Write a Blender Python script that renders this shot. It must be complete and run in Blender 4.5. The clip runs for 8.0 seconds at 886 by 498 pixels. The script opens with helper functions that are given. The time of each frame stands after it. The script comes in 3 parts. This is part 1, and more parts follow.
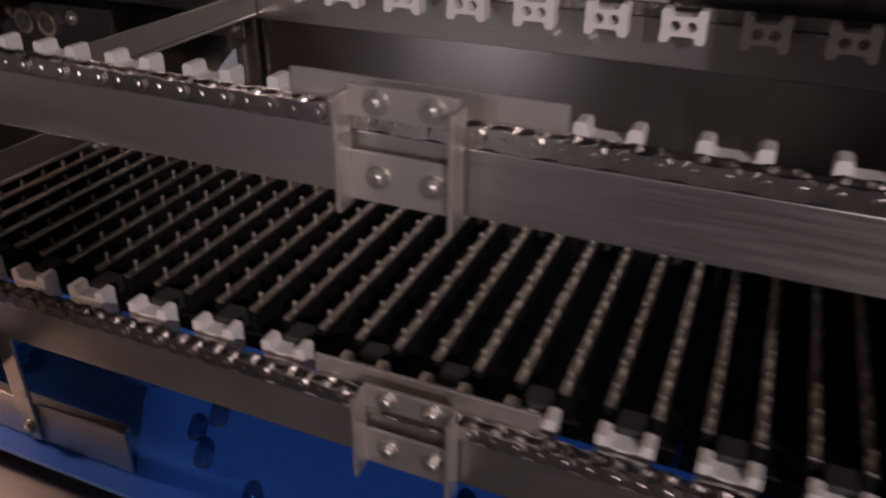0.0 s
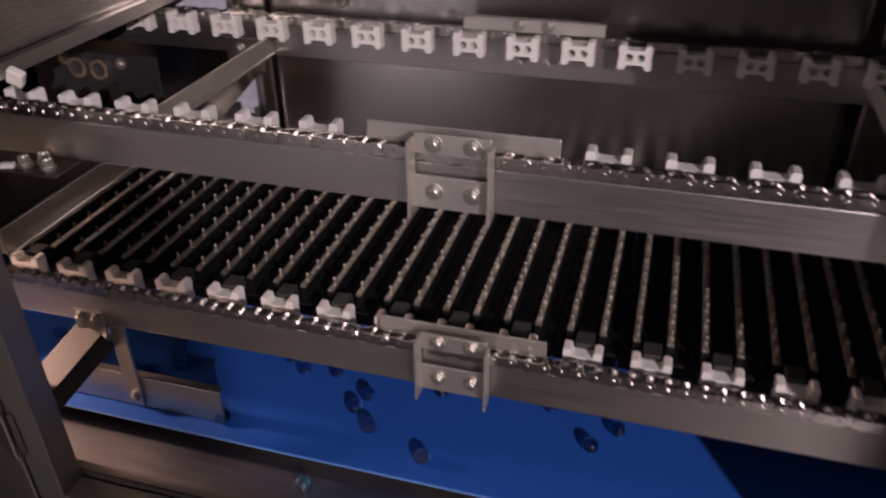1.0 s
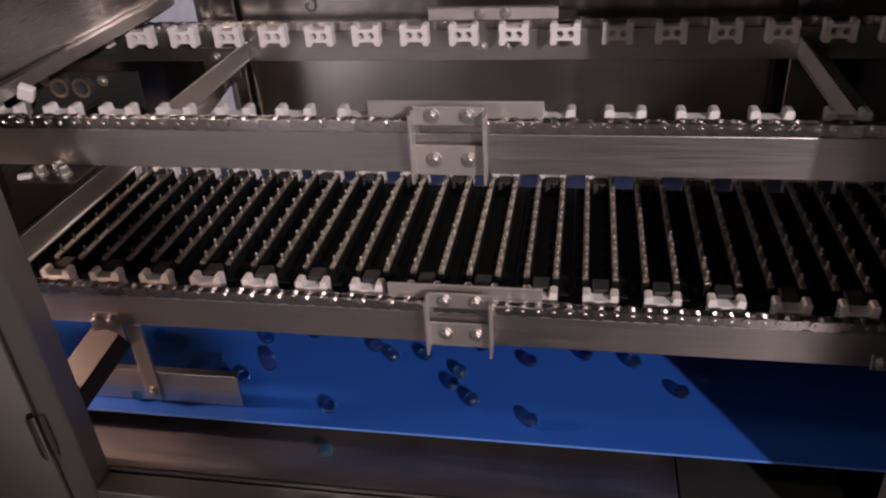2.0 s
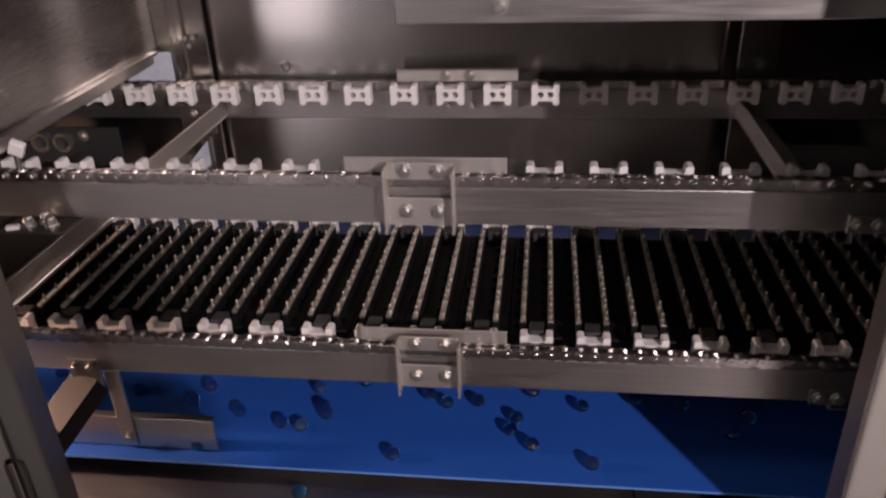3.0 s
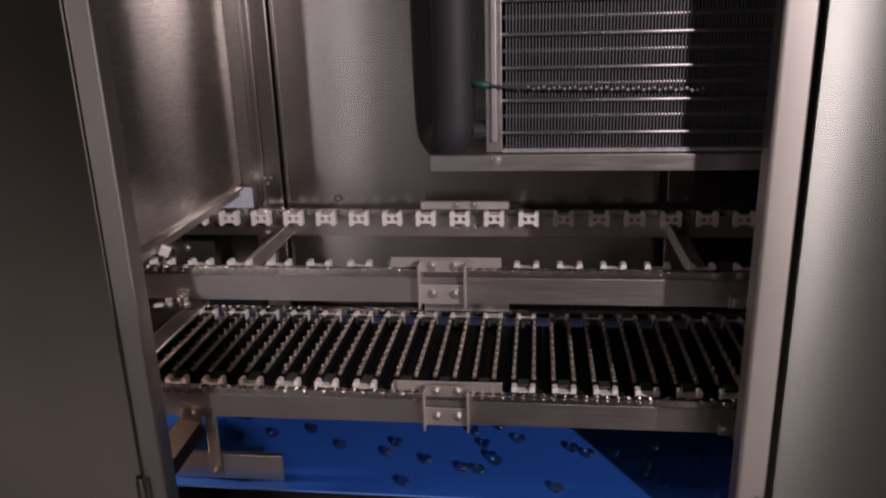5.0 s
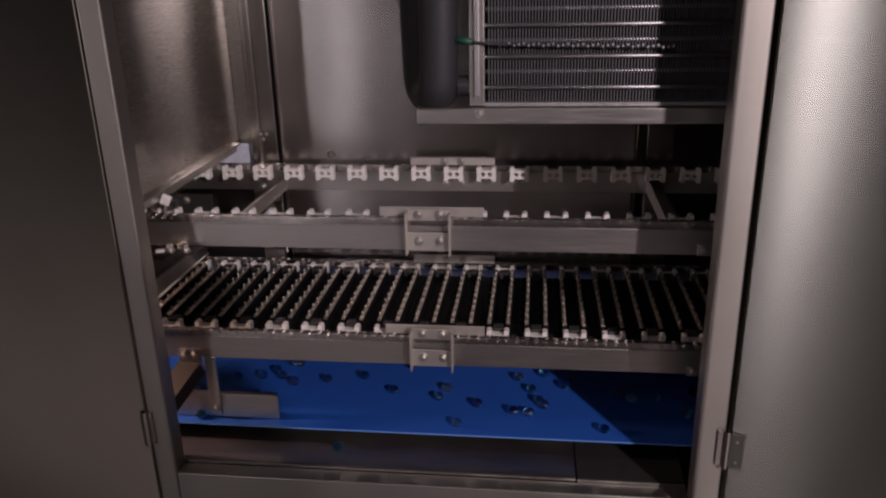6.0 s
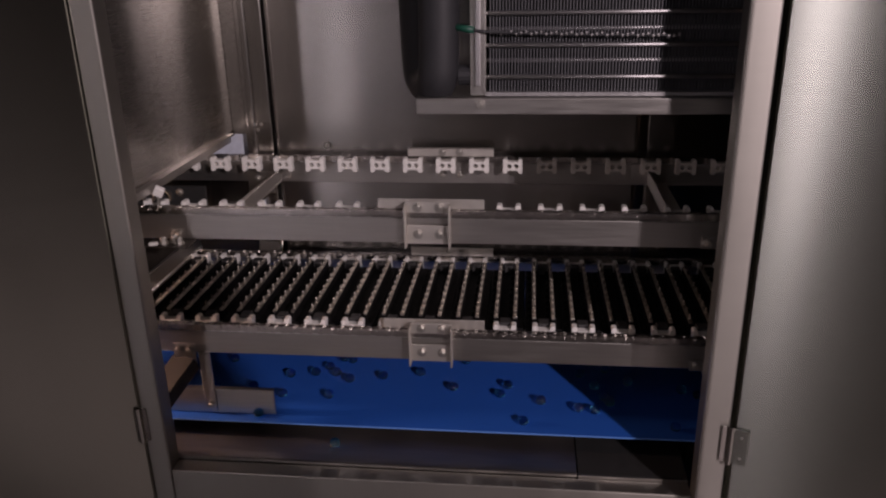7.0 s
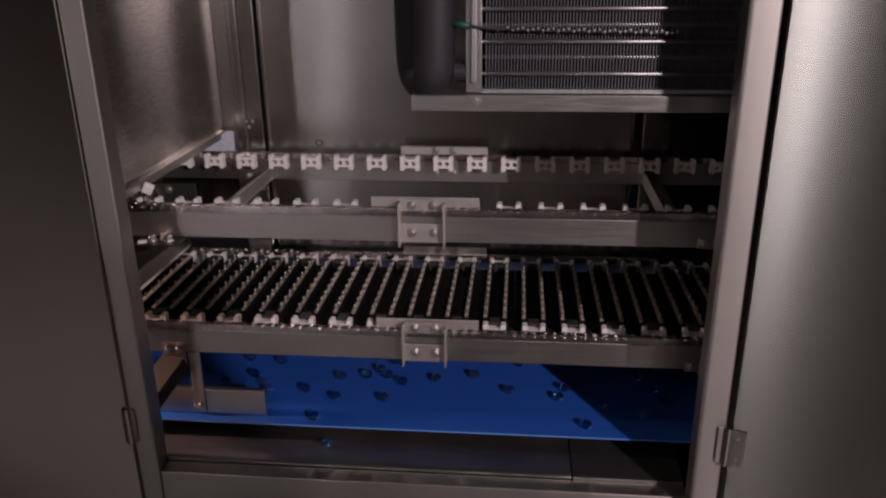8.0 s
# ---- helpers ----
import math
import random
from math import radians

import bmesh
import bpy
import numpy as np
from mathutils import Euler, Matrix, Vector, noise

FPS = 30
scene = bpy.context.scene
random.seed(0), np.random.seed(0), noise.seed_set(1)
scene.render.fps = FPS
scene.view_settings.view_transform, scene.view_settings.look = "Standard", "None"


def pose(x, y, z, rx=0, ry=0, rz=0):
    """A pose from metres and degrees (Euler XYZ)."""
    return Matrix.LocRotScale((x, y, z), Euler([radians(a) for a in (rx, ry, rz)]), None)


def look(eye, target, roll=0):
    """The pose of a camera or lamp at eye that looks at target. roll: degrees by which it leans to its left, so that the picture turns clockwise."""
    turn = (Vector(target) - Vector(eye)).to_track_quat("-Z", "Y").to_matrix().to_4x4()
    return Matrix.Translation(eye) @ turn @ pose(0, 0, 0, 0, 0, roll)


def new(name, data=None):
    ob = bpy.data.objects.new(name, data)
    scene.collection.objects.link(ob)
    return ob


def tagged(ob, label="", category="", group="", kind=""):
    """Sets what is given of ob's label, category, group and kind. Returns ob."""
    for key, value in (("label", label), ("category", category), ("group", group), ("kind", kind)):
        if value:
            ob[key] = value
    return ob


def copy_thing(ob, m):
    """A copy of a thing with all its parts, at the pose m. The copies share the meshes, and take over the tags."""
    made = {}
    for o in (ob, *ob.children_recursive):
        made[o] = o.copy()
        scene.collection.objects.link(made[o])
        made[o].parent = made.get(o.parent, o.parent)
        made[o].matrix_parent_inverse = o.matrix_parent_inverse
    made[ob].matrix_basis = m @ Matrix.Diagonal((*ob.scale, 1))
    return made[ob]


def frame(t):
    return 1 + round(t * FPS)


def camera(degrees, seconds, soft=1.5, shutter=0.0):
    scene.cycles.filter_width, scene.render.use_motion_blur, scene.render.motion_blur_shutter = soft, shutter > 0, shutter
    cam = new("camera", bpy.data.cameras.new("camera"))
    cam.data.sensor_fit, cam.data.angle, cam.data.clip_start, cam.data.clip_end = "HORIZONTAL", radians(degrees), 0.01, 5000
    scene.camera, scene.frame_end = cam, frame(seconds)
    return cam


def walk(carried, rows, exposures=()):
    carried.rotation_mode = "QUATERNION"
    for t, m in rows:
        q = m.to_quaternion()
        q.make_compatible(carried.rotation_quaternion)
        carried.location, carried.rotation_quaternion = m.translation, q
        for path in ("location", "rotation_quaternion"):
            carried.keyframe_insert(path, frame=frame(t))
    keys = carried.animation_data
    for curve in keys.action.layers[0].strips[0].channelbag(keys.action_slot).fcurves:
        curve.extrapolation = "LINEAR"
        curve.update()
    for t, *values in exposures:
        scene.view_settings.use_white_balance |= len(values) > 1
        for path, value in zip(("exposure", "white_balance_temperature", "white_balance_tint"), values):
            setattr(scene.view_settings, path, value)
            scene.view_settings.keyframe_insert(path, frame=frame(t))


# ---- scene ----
cam = camera(58.8, 8.0, 2.2, 0.5)
PATH = [
    (0, (0.197, -0.423, 0.147), (-0.474, 1.182, -0.84), 0.5),
    (0.3, (0.25, -0.477, 0.2), (-0.387, 1.103, -0.847), -0.4),
    (0.5, (0.241, -0.52, 0.238), (-0.379, 1.037, -0.853), -0.5),
    (0.7, (0.226, -0.576, 0.262), (-0.4, 0.988, -0.816), -1.4),
    (1, (0.179, -0.656, 0.291), (-0.306, 0.972, -0.765), -0.8),
    (1.2, (0.163, -0.696, 0.296), (-0.241, 0.95, -0.767), -2.0),
    (2.3, (0.127, -0.783, 0.292), (-0.203, 0.911, -0.719), -3.8),
    (2.5, (0.122, -0.79, 0.298), (-0.176, 0.92, -0.695), -3.1),
    (3, (0.134, -0.83, 0.32), (-0.109, 0.925, -0.607), -2.4),
    (3.5, (0.141, -0.905, 0.344), (-0.061, 0.915, -0.462), -2.1),
    (4, (0.185, -1.022, 0.389), (-0.06, 0.826, -0.336), -1.6),
    (4.2, (0.186, -1.075, 0.402), (-0.082, 0.793, -0.259), -1.3),
    (5.3, (0.147, -1.299, 0.422), (-0.074, 0.591, -0.192), -1.7),
    (5.5, (0.161, -1.32, 0.417), (-0.055, 0.561, -0.227), -1.6),
    (6, (0.186, -1.337, 0.411), (-0.044, 0.527, -0.276), -1.4),
    (6.5, (0.169, -1.332, 0.406), (-0.059, 0.527, -0.294), -1.4),
    (7, (0.17, -1.313, 0.404), (-0.04, 0.546, -0.303), -1.2),
    (7.5, (0.168, -1.299, 0.399), (-0.027, 0.561, -0.309), -0.9),
    (8, (0.159, -1.299, 0.396), (-0.023, 0.563, -0.311), -0.7),
]
walk(cam, [(t, look(eye, target, roll)) for t, eye, target, roll in PATH], [(0, -1.12, 6500, 24), (0.5, -0.72, 6500, 24), (1.0, -0.5, 6500, 24), (2.5, -0.36, 6500, 23), (4.0, -0.5, 6500, 22), (5.5, -0.74, 6500, 24), (8.0, -0.86, 6500, 25)])

# ---- light ----
world = bpy.data.worlds.new("world")
scene.world = world
world.use_nodes = True
world.node_tree.nodes["Background"].inputs[0].default_value = (0.05, 0.05, 0.055, 1)
world.node_tree.nodes["Background"].inputs[1].default_value = 0.3


def area_lamp(name, eye, target, size, power, colour, size_y=None):
    data = bpy.data.lights.new(name, "AREA")
    data.energy, data.color, data.size = power, colour, size
    if size_y:
        data.shape, data.size_y = "RECTANGLE", size_y
    ob = new(name, data)
    ob.matrix_world = look(eye, target)
    return ob


# the work light of the hall, behind and to the right of the opened doors
spot = bpy.data.lights.new("work_light", "SPOT")
spot.energy, spot.color, spot.shadow_soft_size = 900, (1.0, 0.9, 0.88), 0.01
spot.spot_size, spot.spot_blend = radians(75), 0.5
new("work_light", spot).matrix_world = look((2.45, -3.6, 1.5), (0, -0.4, -0.25))
# an added fill lamp, behind and to the left, for the hall's ambient light
area_lamp("hall_fill", (-1.2, -2.8, 2.3), (-0.3, 0, 0), 0.25, 5.0, (1.0, 0.9, 0.9), 1.2)
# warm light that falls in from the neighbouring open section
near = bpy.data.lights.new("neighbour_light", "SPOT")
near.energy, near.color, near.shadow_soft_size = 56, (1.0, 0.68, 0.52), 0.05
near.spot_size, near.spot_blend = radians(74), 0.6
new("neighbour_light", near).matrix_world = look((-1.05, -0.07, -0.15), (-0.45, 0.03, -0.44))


# ---- materials ----
def material(name, base, rough=0.5, metal=0.0, grain=40.0, spread=0.12, bump=0.15, stretch=(1, 1, 1),
             wave=0.0, wave_scale=3.0, stain=0.0, vary=0.0, transmission=0.0, coat=0.0, rough_spread=0.08, specular=0.5, brushed=0.0):
    mat = bpy.data.materials.new(name)
    mat.use_nodes = True
    n, l = mat.node_tree.nodes, mat.node_tree.links
    bsdf = n["Principled BSDF"]
    bsdf.inputs["Metallic"].default_value = metal
    bsdf.inputs["Transmission Weight"].default_value = transmission
    bsdf.inputs["Coat Weight"].default_value = coat
    bsdf.inputs["Coat Roughness"].default_value = 0.1
    bsdf.inputs["Specular IOR Level"].default_value = specular
    if brushed:
        # fine level grinding marks draw reflections out upwards
        bsdf.inputs["Anisotropic"].default_value = brushed
        up = n.new("ShaderNodeCombineXYZ")
        up.inputs[2].default_value = 1.0
        l.new(up.outputs[0], bsdf.inputs["Tangent"])
    coords = n.new("ShaderNodeTexCoord")
    mapping = n.new("ShaderNodeMapping")
    mapping.inputs["Scale"].default_value = stretch
    l.new(coords.outputs["Object"], mapping.inputs["Vector"])
    fine = n.new("ShaderNodeTexNoise")
    fine.inputs["Scale"].default_value, fine.inputs["Detail"].default_value = grain, 5
    l.new(mapping.outputs[0], fine.inputs["Vector"])
    broad = n.new("ShaderNodeTexNoise")
    broad.inputs["Scale"].default_value, broad.inputs["Detail"].default_value = 4.0, 4
    l.new(coords.outputs["Object"], broad.inputs["Vector"])
    mix = n.new("ShaderNodeMath")
    mix.operation = "ADD"
    l.new(fine.outputs["Fac"], mix.inputs[0])
    l.new(broad.outputs["Fac"], mix.inputs[1])
    ramp = n.new("ShaderNodeMapRange")
    ramp.inputs["From Min"].default_value, ramp.inputs["From Max"].default_value = 0.6, 1.4
    ramp.inputs["To Min"].default_value, ramp.inputs["To Max"].default_value = 1 - spread, 1 + spread
    l.new(mix.outputs[0], ramp.inputs["Value"])
    factor = ramp.outputs["Result"]
    if vary:
        info = n.new("ShaderNodeObjectInfo")
        rnd = n.new("ShaderNodeMapRange")
        rnd.inputs["To Min"].default_value, rnd.inputs["To Max"].default_value = 1 - vary, 1 + vary
        l.new(info.outputs["Random"], rnd.inputs["Value"])
        times = n.new("ShaderNodeMath")
        times.operation = "MULTIPLY"
        l.new(factor, times.inputs[0])
        l.new(rnd.outputs["Result"], times.inputs[1])
        factor = times.outputs[0]
    colour = n.new("ShaderNodeVectorMath")
    colour.operation = "SCALE"
    colour.inputs[0].default_value = base
    l.new(factor, colour.inputs["Scale"])
    l.new(colour.outputs["Vector"], bsdf.inputs["Base Color"])
    rr = n.new("ShaderNodeMapRange")
    rr.inputs["From Min"].default_value, rr.inputs["From Max"].default_value = 0.6, 1.4
    rr.inputs["To Min"].default_value = max(0.02, rough - rough_spread)
    rr.inputs["To Max"].default_value = min(1.0, rough + rough_spread)
    l.new(mix.outputs[0], rr.inputs["Value"])
    l.new(rr.outputs["Result"], bsdf.inputs["Roughness"])
    height = n.new("ShaderNodeBump")
    height.inputs["Strength"].default_value, height.inputs["Distance"].default_value = bump, 0.0006
    l.new(fine.outputs["Fac"], height.inputs["Height"])
    normal = height.outputs["Normal"]
    if wave:
        # oil-canning of thin sheet
        dent = n.new("ShaderNodeTexNoise")
        dent.inputs["Scale"].default_value, dent.inputs["Detail"].default_value = wave_scale, 1
        dm = n.new("ShaderNodeMapping")
        dm.inputs["Scale"].default_value = (1.6, 1.6, 0.35)
        l.new(coords.outputs["Object"], dm.inputs["Vector"])
        l.new(dm.outputs[0], dent.inputs["Vector"])
        db = n.new("ShaderNodeBump")
        db.inputs["Strength"].default_value, db.inputs["Distance"].default_value = 1.0, wave
        l.new(dent.outputs["Fac"], db.inputs["Height"])
        l.new(normal, db.inputs["Normal"])
        normal = db.outputs["Normal"]
    l.new(normal, bsdf.inputs["Normal"])
    return mat


STEEL = (0.56, 0.535, 0.51)
M_SHEET = material("brushed_stainless_sheet", STEEL, 0.24, 1.0, 60, 0.012, 0.004, (0.5, 0.5, 40), wave=0.004, wave_scale=2.6, rough_spread=0.02, brushed=0.55)
M_SIDE = material("dented_side_sheet", (0.5, 0.475, 0.44), 0.27, 1.0, 60, 0.012, 0.004, (0.5, 0.5, 40), wave=0.03, wave_scale=1.9, rough_spread=0.02, brushed=0.35)
M_DOOR = material("door_stainless_sheet", (0.43, 0.435, 0.385), 0.25, 1.0, 5, 0.03, 0.0, (0.5, 0.5, 25), wave=0.006, wave_scale=1.6, rough_spread=0.02, brushed=0.95)
M_BAR = material("brushed_stainless_bar", (0.53, 0.51, 0.48), 0.36, 1.0, 30, 0.12, 0.2, (0.5, 14, 14))
M_PLATE = material("satin_splice_plate", (0.66, 0.63, 0.58), 0.5, 1.0, 60, 0.07, 0.15, (0.5, 10, 10), rough_spread=0.06)
M_FRAME = material("frame_stainless", (0.53, 0.505, 0.47), 0.22, 1.0, 60, 0.03, 0.02, (0.5, 0.5, 25), rough_spread=0.04, wave=0.01, wave_scale=5.0)
M_POST = material("satin_stainless_post", (0.44, 0.42, 0.38), 0.48, 1.0, 60, 0.05, 0.02, (0.5, 0.5, 25), rough_spread=0.06, wave=0.006, wave_scale=5.0, brushed=0.5)
M_CHAIN = material("chain_steel", (0.62, 0.59, 0.56), 0.22, 1.0, 150, 0.3, 0.3, vary=0.15)
M_BOLT = material("bolt_steel", (0.52, 0.5, 0.46), 0.42, 1.0, 200, 0.15, 0.2)
M_CLIP = material("white_nylon", (0.78, 0.76, 0.72), 0.5, 0.0, 120, 0.06, 0.2, vary=0.05)
M_FILM = material("clouded_plastic_film", (0.5, 0.53, 0.6), 0.4, 0.0, 60, 0.25, 0.3)
M_MOLD = material("black_coated_mould", (0.007, 0.0065, 0.0065), 0.6, 0.0, 120, 0.3, 0.4, specular=0.2)
M_PIN = material("ejector_pin", (0.36, 0.33, 0.29), 0.5, 1.0, 260, 0.3, 0.4)
M_BOSS = material("dark_grey_boss", (0.035, 0.034, 0.034), 0.5, 0.0, 120, 0.2, 0.3)
M_STRIP = material("ejector_metal", (0.74, 0.69, 0.61), 0.4, 1.0, 170, 0.5, 1.0, vary=0.12)
M_BELT = material("blue_pu_belt", (0.017, 0.1, 0.46), 0.4, 0.0, 300, 0.06, 0.15, coat=0.0)
M_BELT_EDGE = material("belt_edge", (0.1, 0.25, 0.65), 0.5, 0.0, 200, 0.1, 0.1)
M_CANDY = material("blue_candy", (0.05, 0.36, 0.7), 0.08, 0.0, 60, 0.05, 0.0, transmission=1.0, rough_spread=0.02)
M_FOAM = material("black_pipe_foam", (0.022, 0.022, 0.025), 0.62, 0.0, 180, 0.25, 0.5)
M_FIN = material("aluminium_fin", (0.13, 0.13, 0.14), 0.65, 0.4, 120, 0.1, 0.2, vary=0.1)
M_TUBE = material("aluminium_tube", (0.5, 0.49, 0.49), 0.45, 1.0, 120, 0.1, 0.2)
# dark brown base: the shade over the left arm is put into the colour
M_ARM = material("shade_dark_steel", (0.045, 0.036, 0.028), 0.5, 0.5, 40, 0.2, 0.2, (2, 14, 14))
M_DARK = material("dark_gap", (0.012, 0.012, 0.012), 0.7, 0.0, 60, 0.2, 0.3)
M_GREEN = material("green_cable_sleeve", (0.006, 0.07, 0.045), 0.5, 0.0, 120, 0.1, 0.2)
M_PAN = material("pan_stainless", (0.5, 0.46, 0.43), 0.38, 1.0, 30, 0.15, 0.15, (0.5, 14, 14), wave=0.012)
M_HALL = material("hall_wall_paint", (0.11, 0.105, 0.1), 0.8, 0.0, 20, 0.1, 0.2)
# emission for the added panel that the steel sheets reflect
M_GLOW = bpy.data.materials.new("added_glow")
M_GLOW.use_nodes = True
glow = M_GLOW.node_tree.nodes["Principled BSDF"]
glow.inputs["Emission Color"].default_value = (1.0, 0.94, 0.95, 1)
glow.inputs["Emission Strength"].default_value = 9.0
M_FLOOR = material("hall_floor", (0.3, 0.27, 0.26), 0.4, 0.0, 20, 0.15, 0.2)


# ---- builders ----
def box(bm, x0, x1, y0, y1, z0, z1, bevel=0.0):
    made = bmesh.ops.create_cube(bm, size=1.0)["verts"]
    for v in made:
        v.co = Vector((x0 + (v.co.x + 0.5) * (x1 - x0), y0 + (v.co.y + 0.5) * (y1 - y0), z0 + (v.co.z + 0.5) * (z1 - z0)))
    if bevel:
        edges = list({e for v in made for e in v.link_edges})
        bmesh.ops.bevel(bm, geom=edges, offset=bevel, segments=2, affect="EDGES", profile=0.5)
    return bm


def rod(bm, a, b, r, n=12, r2=None):
    a, b = Vector(a), Vector(b)
    d = b - a
    m = Matrix.Translation((a + b) / 2) @ d.to_track_quat("Z", "Y").to_matrix().to_4x4()
    bmesh.ops.create_cone(bm, cap_ends=True, segments=n, radius1=r, radius2=r if r2 is None else r2, depth=d.length, matrix=m)
    return bm


def ring(bm, centre, outer, inner, y0, y1, n=14):
    """A short tube along y."""
    loops = []
    for r, y in ((outer, y0), (outer, y1), (inner, y1), (inner, y0)):
        loops.append([bm.verts.new((centre[0] + r * math.cos(2 * math.pi * i / n), y, centre[1] + r * math.sin(2 * math.pi * i / n))) for i in range(n)])
    for k in range(4):
        p, q = loops[k], loops[(k + 1) % 4]
        for i in range(n):
            bm.faces.new((p[i], p[(i + 1) % n], q[(i + 1) % n], q[i]))
    return bm


def tube(bm, pts, r, n=20):
    """A round hose along a smoothed line of points."""
    pts = [Vector(p) for p in pts]
    for _ in range(3):
        out = [pts[0]]
        for a, b in zip(pts, pts[1:]):
            out += [a.lerp(b, 0.25), a.lerp(b, 0.75)]
        pts = out + [pts[-1]]
    side = Vector((0, 1, 0.01))
    rings = []
    for i, p in enumerate(pts):
        d = (pts[min(i + 1, len(pts) - 1)] - pts[max(i - 1, 0)]).normalized()
        u = (side - d * side.dot(d)).normalized()
        side, w = u, d.cross(u)
        rings.append([bm.verts.new(p + r * (u * math.cos(2 * math.pi * k / n) + w * math.sin(2 * math.pi * k / n))) for k in range(n)])
    for p, q in zip(rings, rings[1:]):
        for k in range(n):
            bm.faces.new((p[k], p[(k + 1) % n], q[(k + 1) % n], q[k]))
    bm.faces.new(rings[0][::-1])
    bm.faces.new(rings[-1])
    return bm


def mesh_of(name, bm, mat, smooth=False):
    bmesh.ops.recalc_face_normals(bm, faces=bm.faces)
    me = bpy.data.meshes.new(name)
    bm.to_mesh(me)
    bm.free()
    me.materials.append(mat)
    if smooth:
        for p in me.polygons:
            p.use_smooth = True
    return me


def part(name, bm, mat, parent, label="", smooth=False):
    ob = new(name, mesh_of(name, bm, mat, smooth))
    ob.parent = parent
    return tagged(ob, label)


def shared(name, me, parent, at=(0, 0, 0)):
    ob = new(name, me)
    ob.parent = parent
    ob.location = at
    return ob


def thing(name, label, category, group="", kind=""):
    return tagged(new(name), label, category, group, kind)


def solid(name, bm, mat, label, category, group="", kind="", smooth=False):
    return tagged(new(name, mesh_of(name, bm, mat, smooth)), label, category, group, kind)


def B(*a, **k):
    return box(bmesh.new(), *a, **k)


def bolt_mesh(r=0.0065, h=0.005):
    """A hexagon head with washer, axis along -y."""
    bm = bmesh.new()
    rod(bm, (0, 0, 0), (0, -0.0015, 0), r * 1.35, 16)
    rod(bm, (0, -0.0015, 0), (0, -h, 0), r, 6)
    rod(bm, (0, -h, 0), (0, -h - 0.001, 0), r * 0.8, 12, r * 0.6)
    return mesh_of("bolt", bm, M_BOLT)


BOLT = bolt_mesh()

# ---- the hall ----
solid("floor", B(-4, 4, -6, 3, -1.15, -1.1), M_FLOOR, "smooth grey-brown concrete floor of the hall", "floor", kind="structure")
solid("ceiling", B(-4, 4, -6, 3, 2.8, 2.9), M_HALL, "plain painted hall ceiling", "ceiling", kind="structure")
solid("wall_south", B(-4, 4, -6.1, -6, -1.1, 2.8), M_HALL, "plain painted hall wall", "wall", kind="structure")
solid("wall_north", B(-4, 4, 3, 3.1, -1.1, 2.8), M_HALL, "plain painted hall wall", "wall", kind="structure")
solid("wall_west", B(-4.1, -4, -6, 3, -1.1, 2.8), M_HALL, "plain painted hall wall", "wall", kind="structure")
solid("wall_east", B(4, 4.1, -6, 3, -1.1, 2.8), M_HALL, "plain painted hall wall", "wall", kind="structure")

# unseen glowing panel, added so the back sheet reflects a bright band
glow_panel = thing("window_1", "tall glowing panel added for the bright band in the back sheet", "window", kind="structure")
part("glow_face", B(-2.54, -2.12, -5.995, -5.985, -1.08, 1.6), M_GLOW, glow_panel)
for a in (-2.58, -2.12):
    part("glow_panel_edge", B(a, a + 0.04, -6.0, -5.96, -1.1, 1.64), M_FRAME, glow_panel)
# unseen box, added to keep the work light off the lower left
solid("shade_blocker", B(1.6, 1.915, -3.1, -2.9, -1.1, 1.188, bevel=0.006), M_HALL, "tall unseen box added to shade the lower left", "cabinet")
# added out of view: its shadow sets the shade edge on the right
solid("pole", rod(bmesh.new(), (0.966, -1.025, -1.1), (0.966, -1.025, 2.8), 0.008, 16), M_HALL, "slender unseen pole added to cast a shadow edge", "pole", kind="structure", smooth=True)

# ---- the cabinet of the cooling tunnel ----
BACK = 0.415
cabinet = thing("cooling_tunnel", "brushed stainless steel cooling tunnel cabinet with open doors", "machine")


def bowed_sheet(x0, x1, z0, z1, columns=90, rows=24):
    """The back sheet with a shallow upright ridge that fades out in dents towards its foot."""
    bm = bmesh.new()
    grid = []
    for j in range(rows + 1):
        z = z0 + (z1 - z0) * j / rows
        line = []
        for i in range(columns + 1):
            x = x0 + (x1 - x0) * i / columns
            tall = min(1.0, max(0.0, (z + 0.05) / 0.25))
            bulge = 0.0022 * tall * math.exp(-((x + 0.345) / 0.06) ** 2)
            bulge += 0.0007 * math.exp(-((x + 0.33) / 0.03) ** 2 - ((z - 0.06) / 0.05) ** 2)
            line.append(bm.verts.new((x, BACK - bulge, z)))
        grid.append(line)
    for a, b in zip(grid, grid[1:]):
        for i in range(columns):
            bm.faces.new((a[i], a[i + 1], b[i + 1], b[i]))
    front = list(bm.faces)
    rear = bmesh.ops.extrude_face_region(bm, geom=front)["geom"]
    for v in rear:
        if isinstance(v, bmesh.types.BMVert):
            v.co.y = BACK + 0.02
    return bm


sheet = part("back_panel", bowed_sheet(-0.405, 0.41, -0.6, 0.95), M_SHEET, cabinet, "slightly dented brushed stainless back sheet")
for p in sheet.data.polygons:
    p.use_smooth = abs(p.normal.y) > 0.9
part("back_post", B(0.43, 0.49, BACK + 0.005, BACK + 0.03, -0.6, 0.95, bevel=0.003), M_FRAME, cabinet)
part("recess_panel", B(0.4, 2.0, 0.8, 0.82, -0.6, 0.95), M_SHEET, cabinet)
part("recess_side", B(0.385, 0.4, BACK + 0.021, 0.82, -0.6, 0.95), M_SHEET, cabinet)
part("recess_roof", B(0.385, 2.0, BACK + 0.051, 0.82, 0.95, 0.97), M_SHEET, cabinet)
part("recess_floor", B(0.385, 2.0, BACK + 0.051, 0.82, -0.62, -0.6), M_SHEET, cabinet)
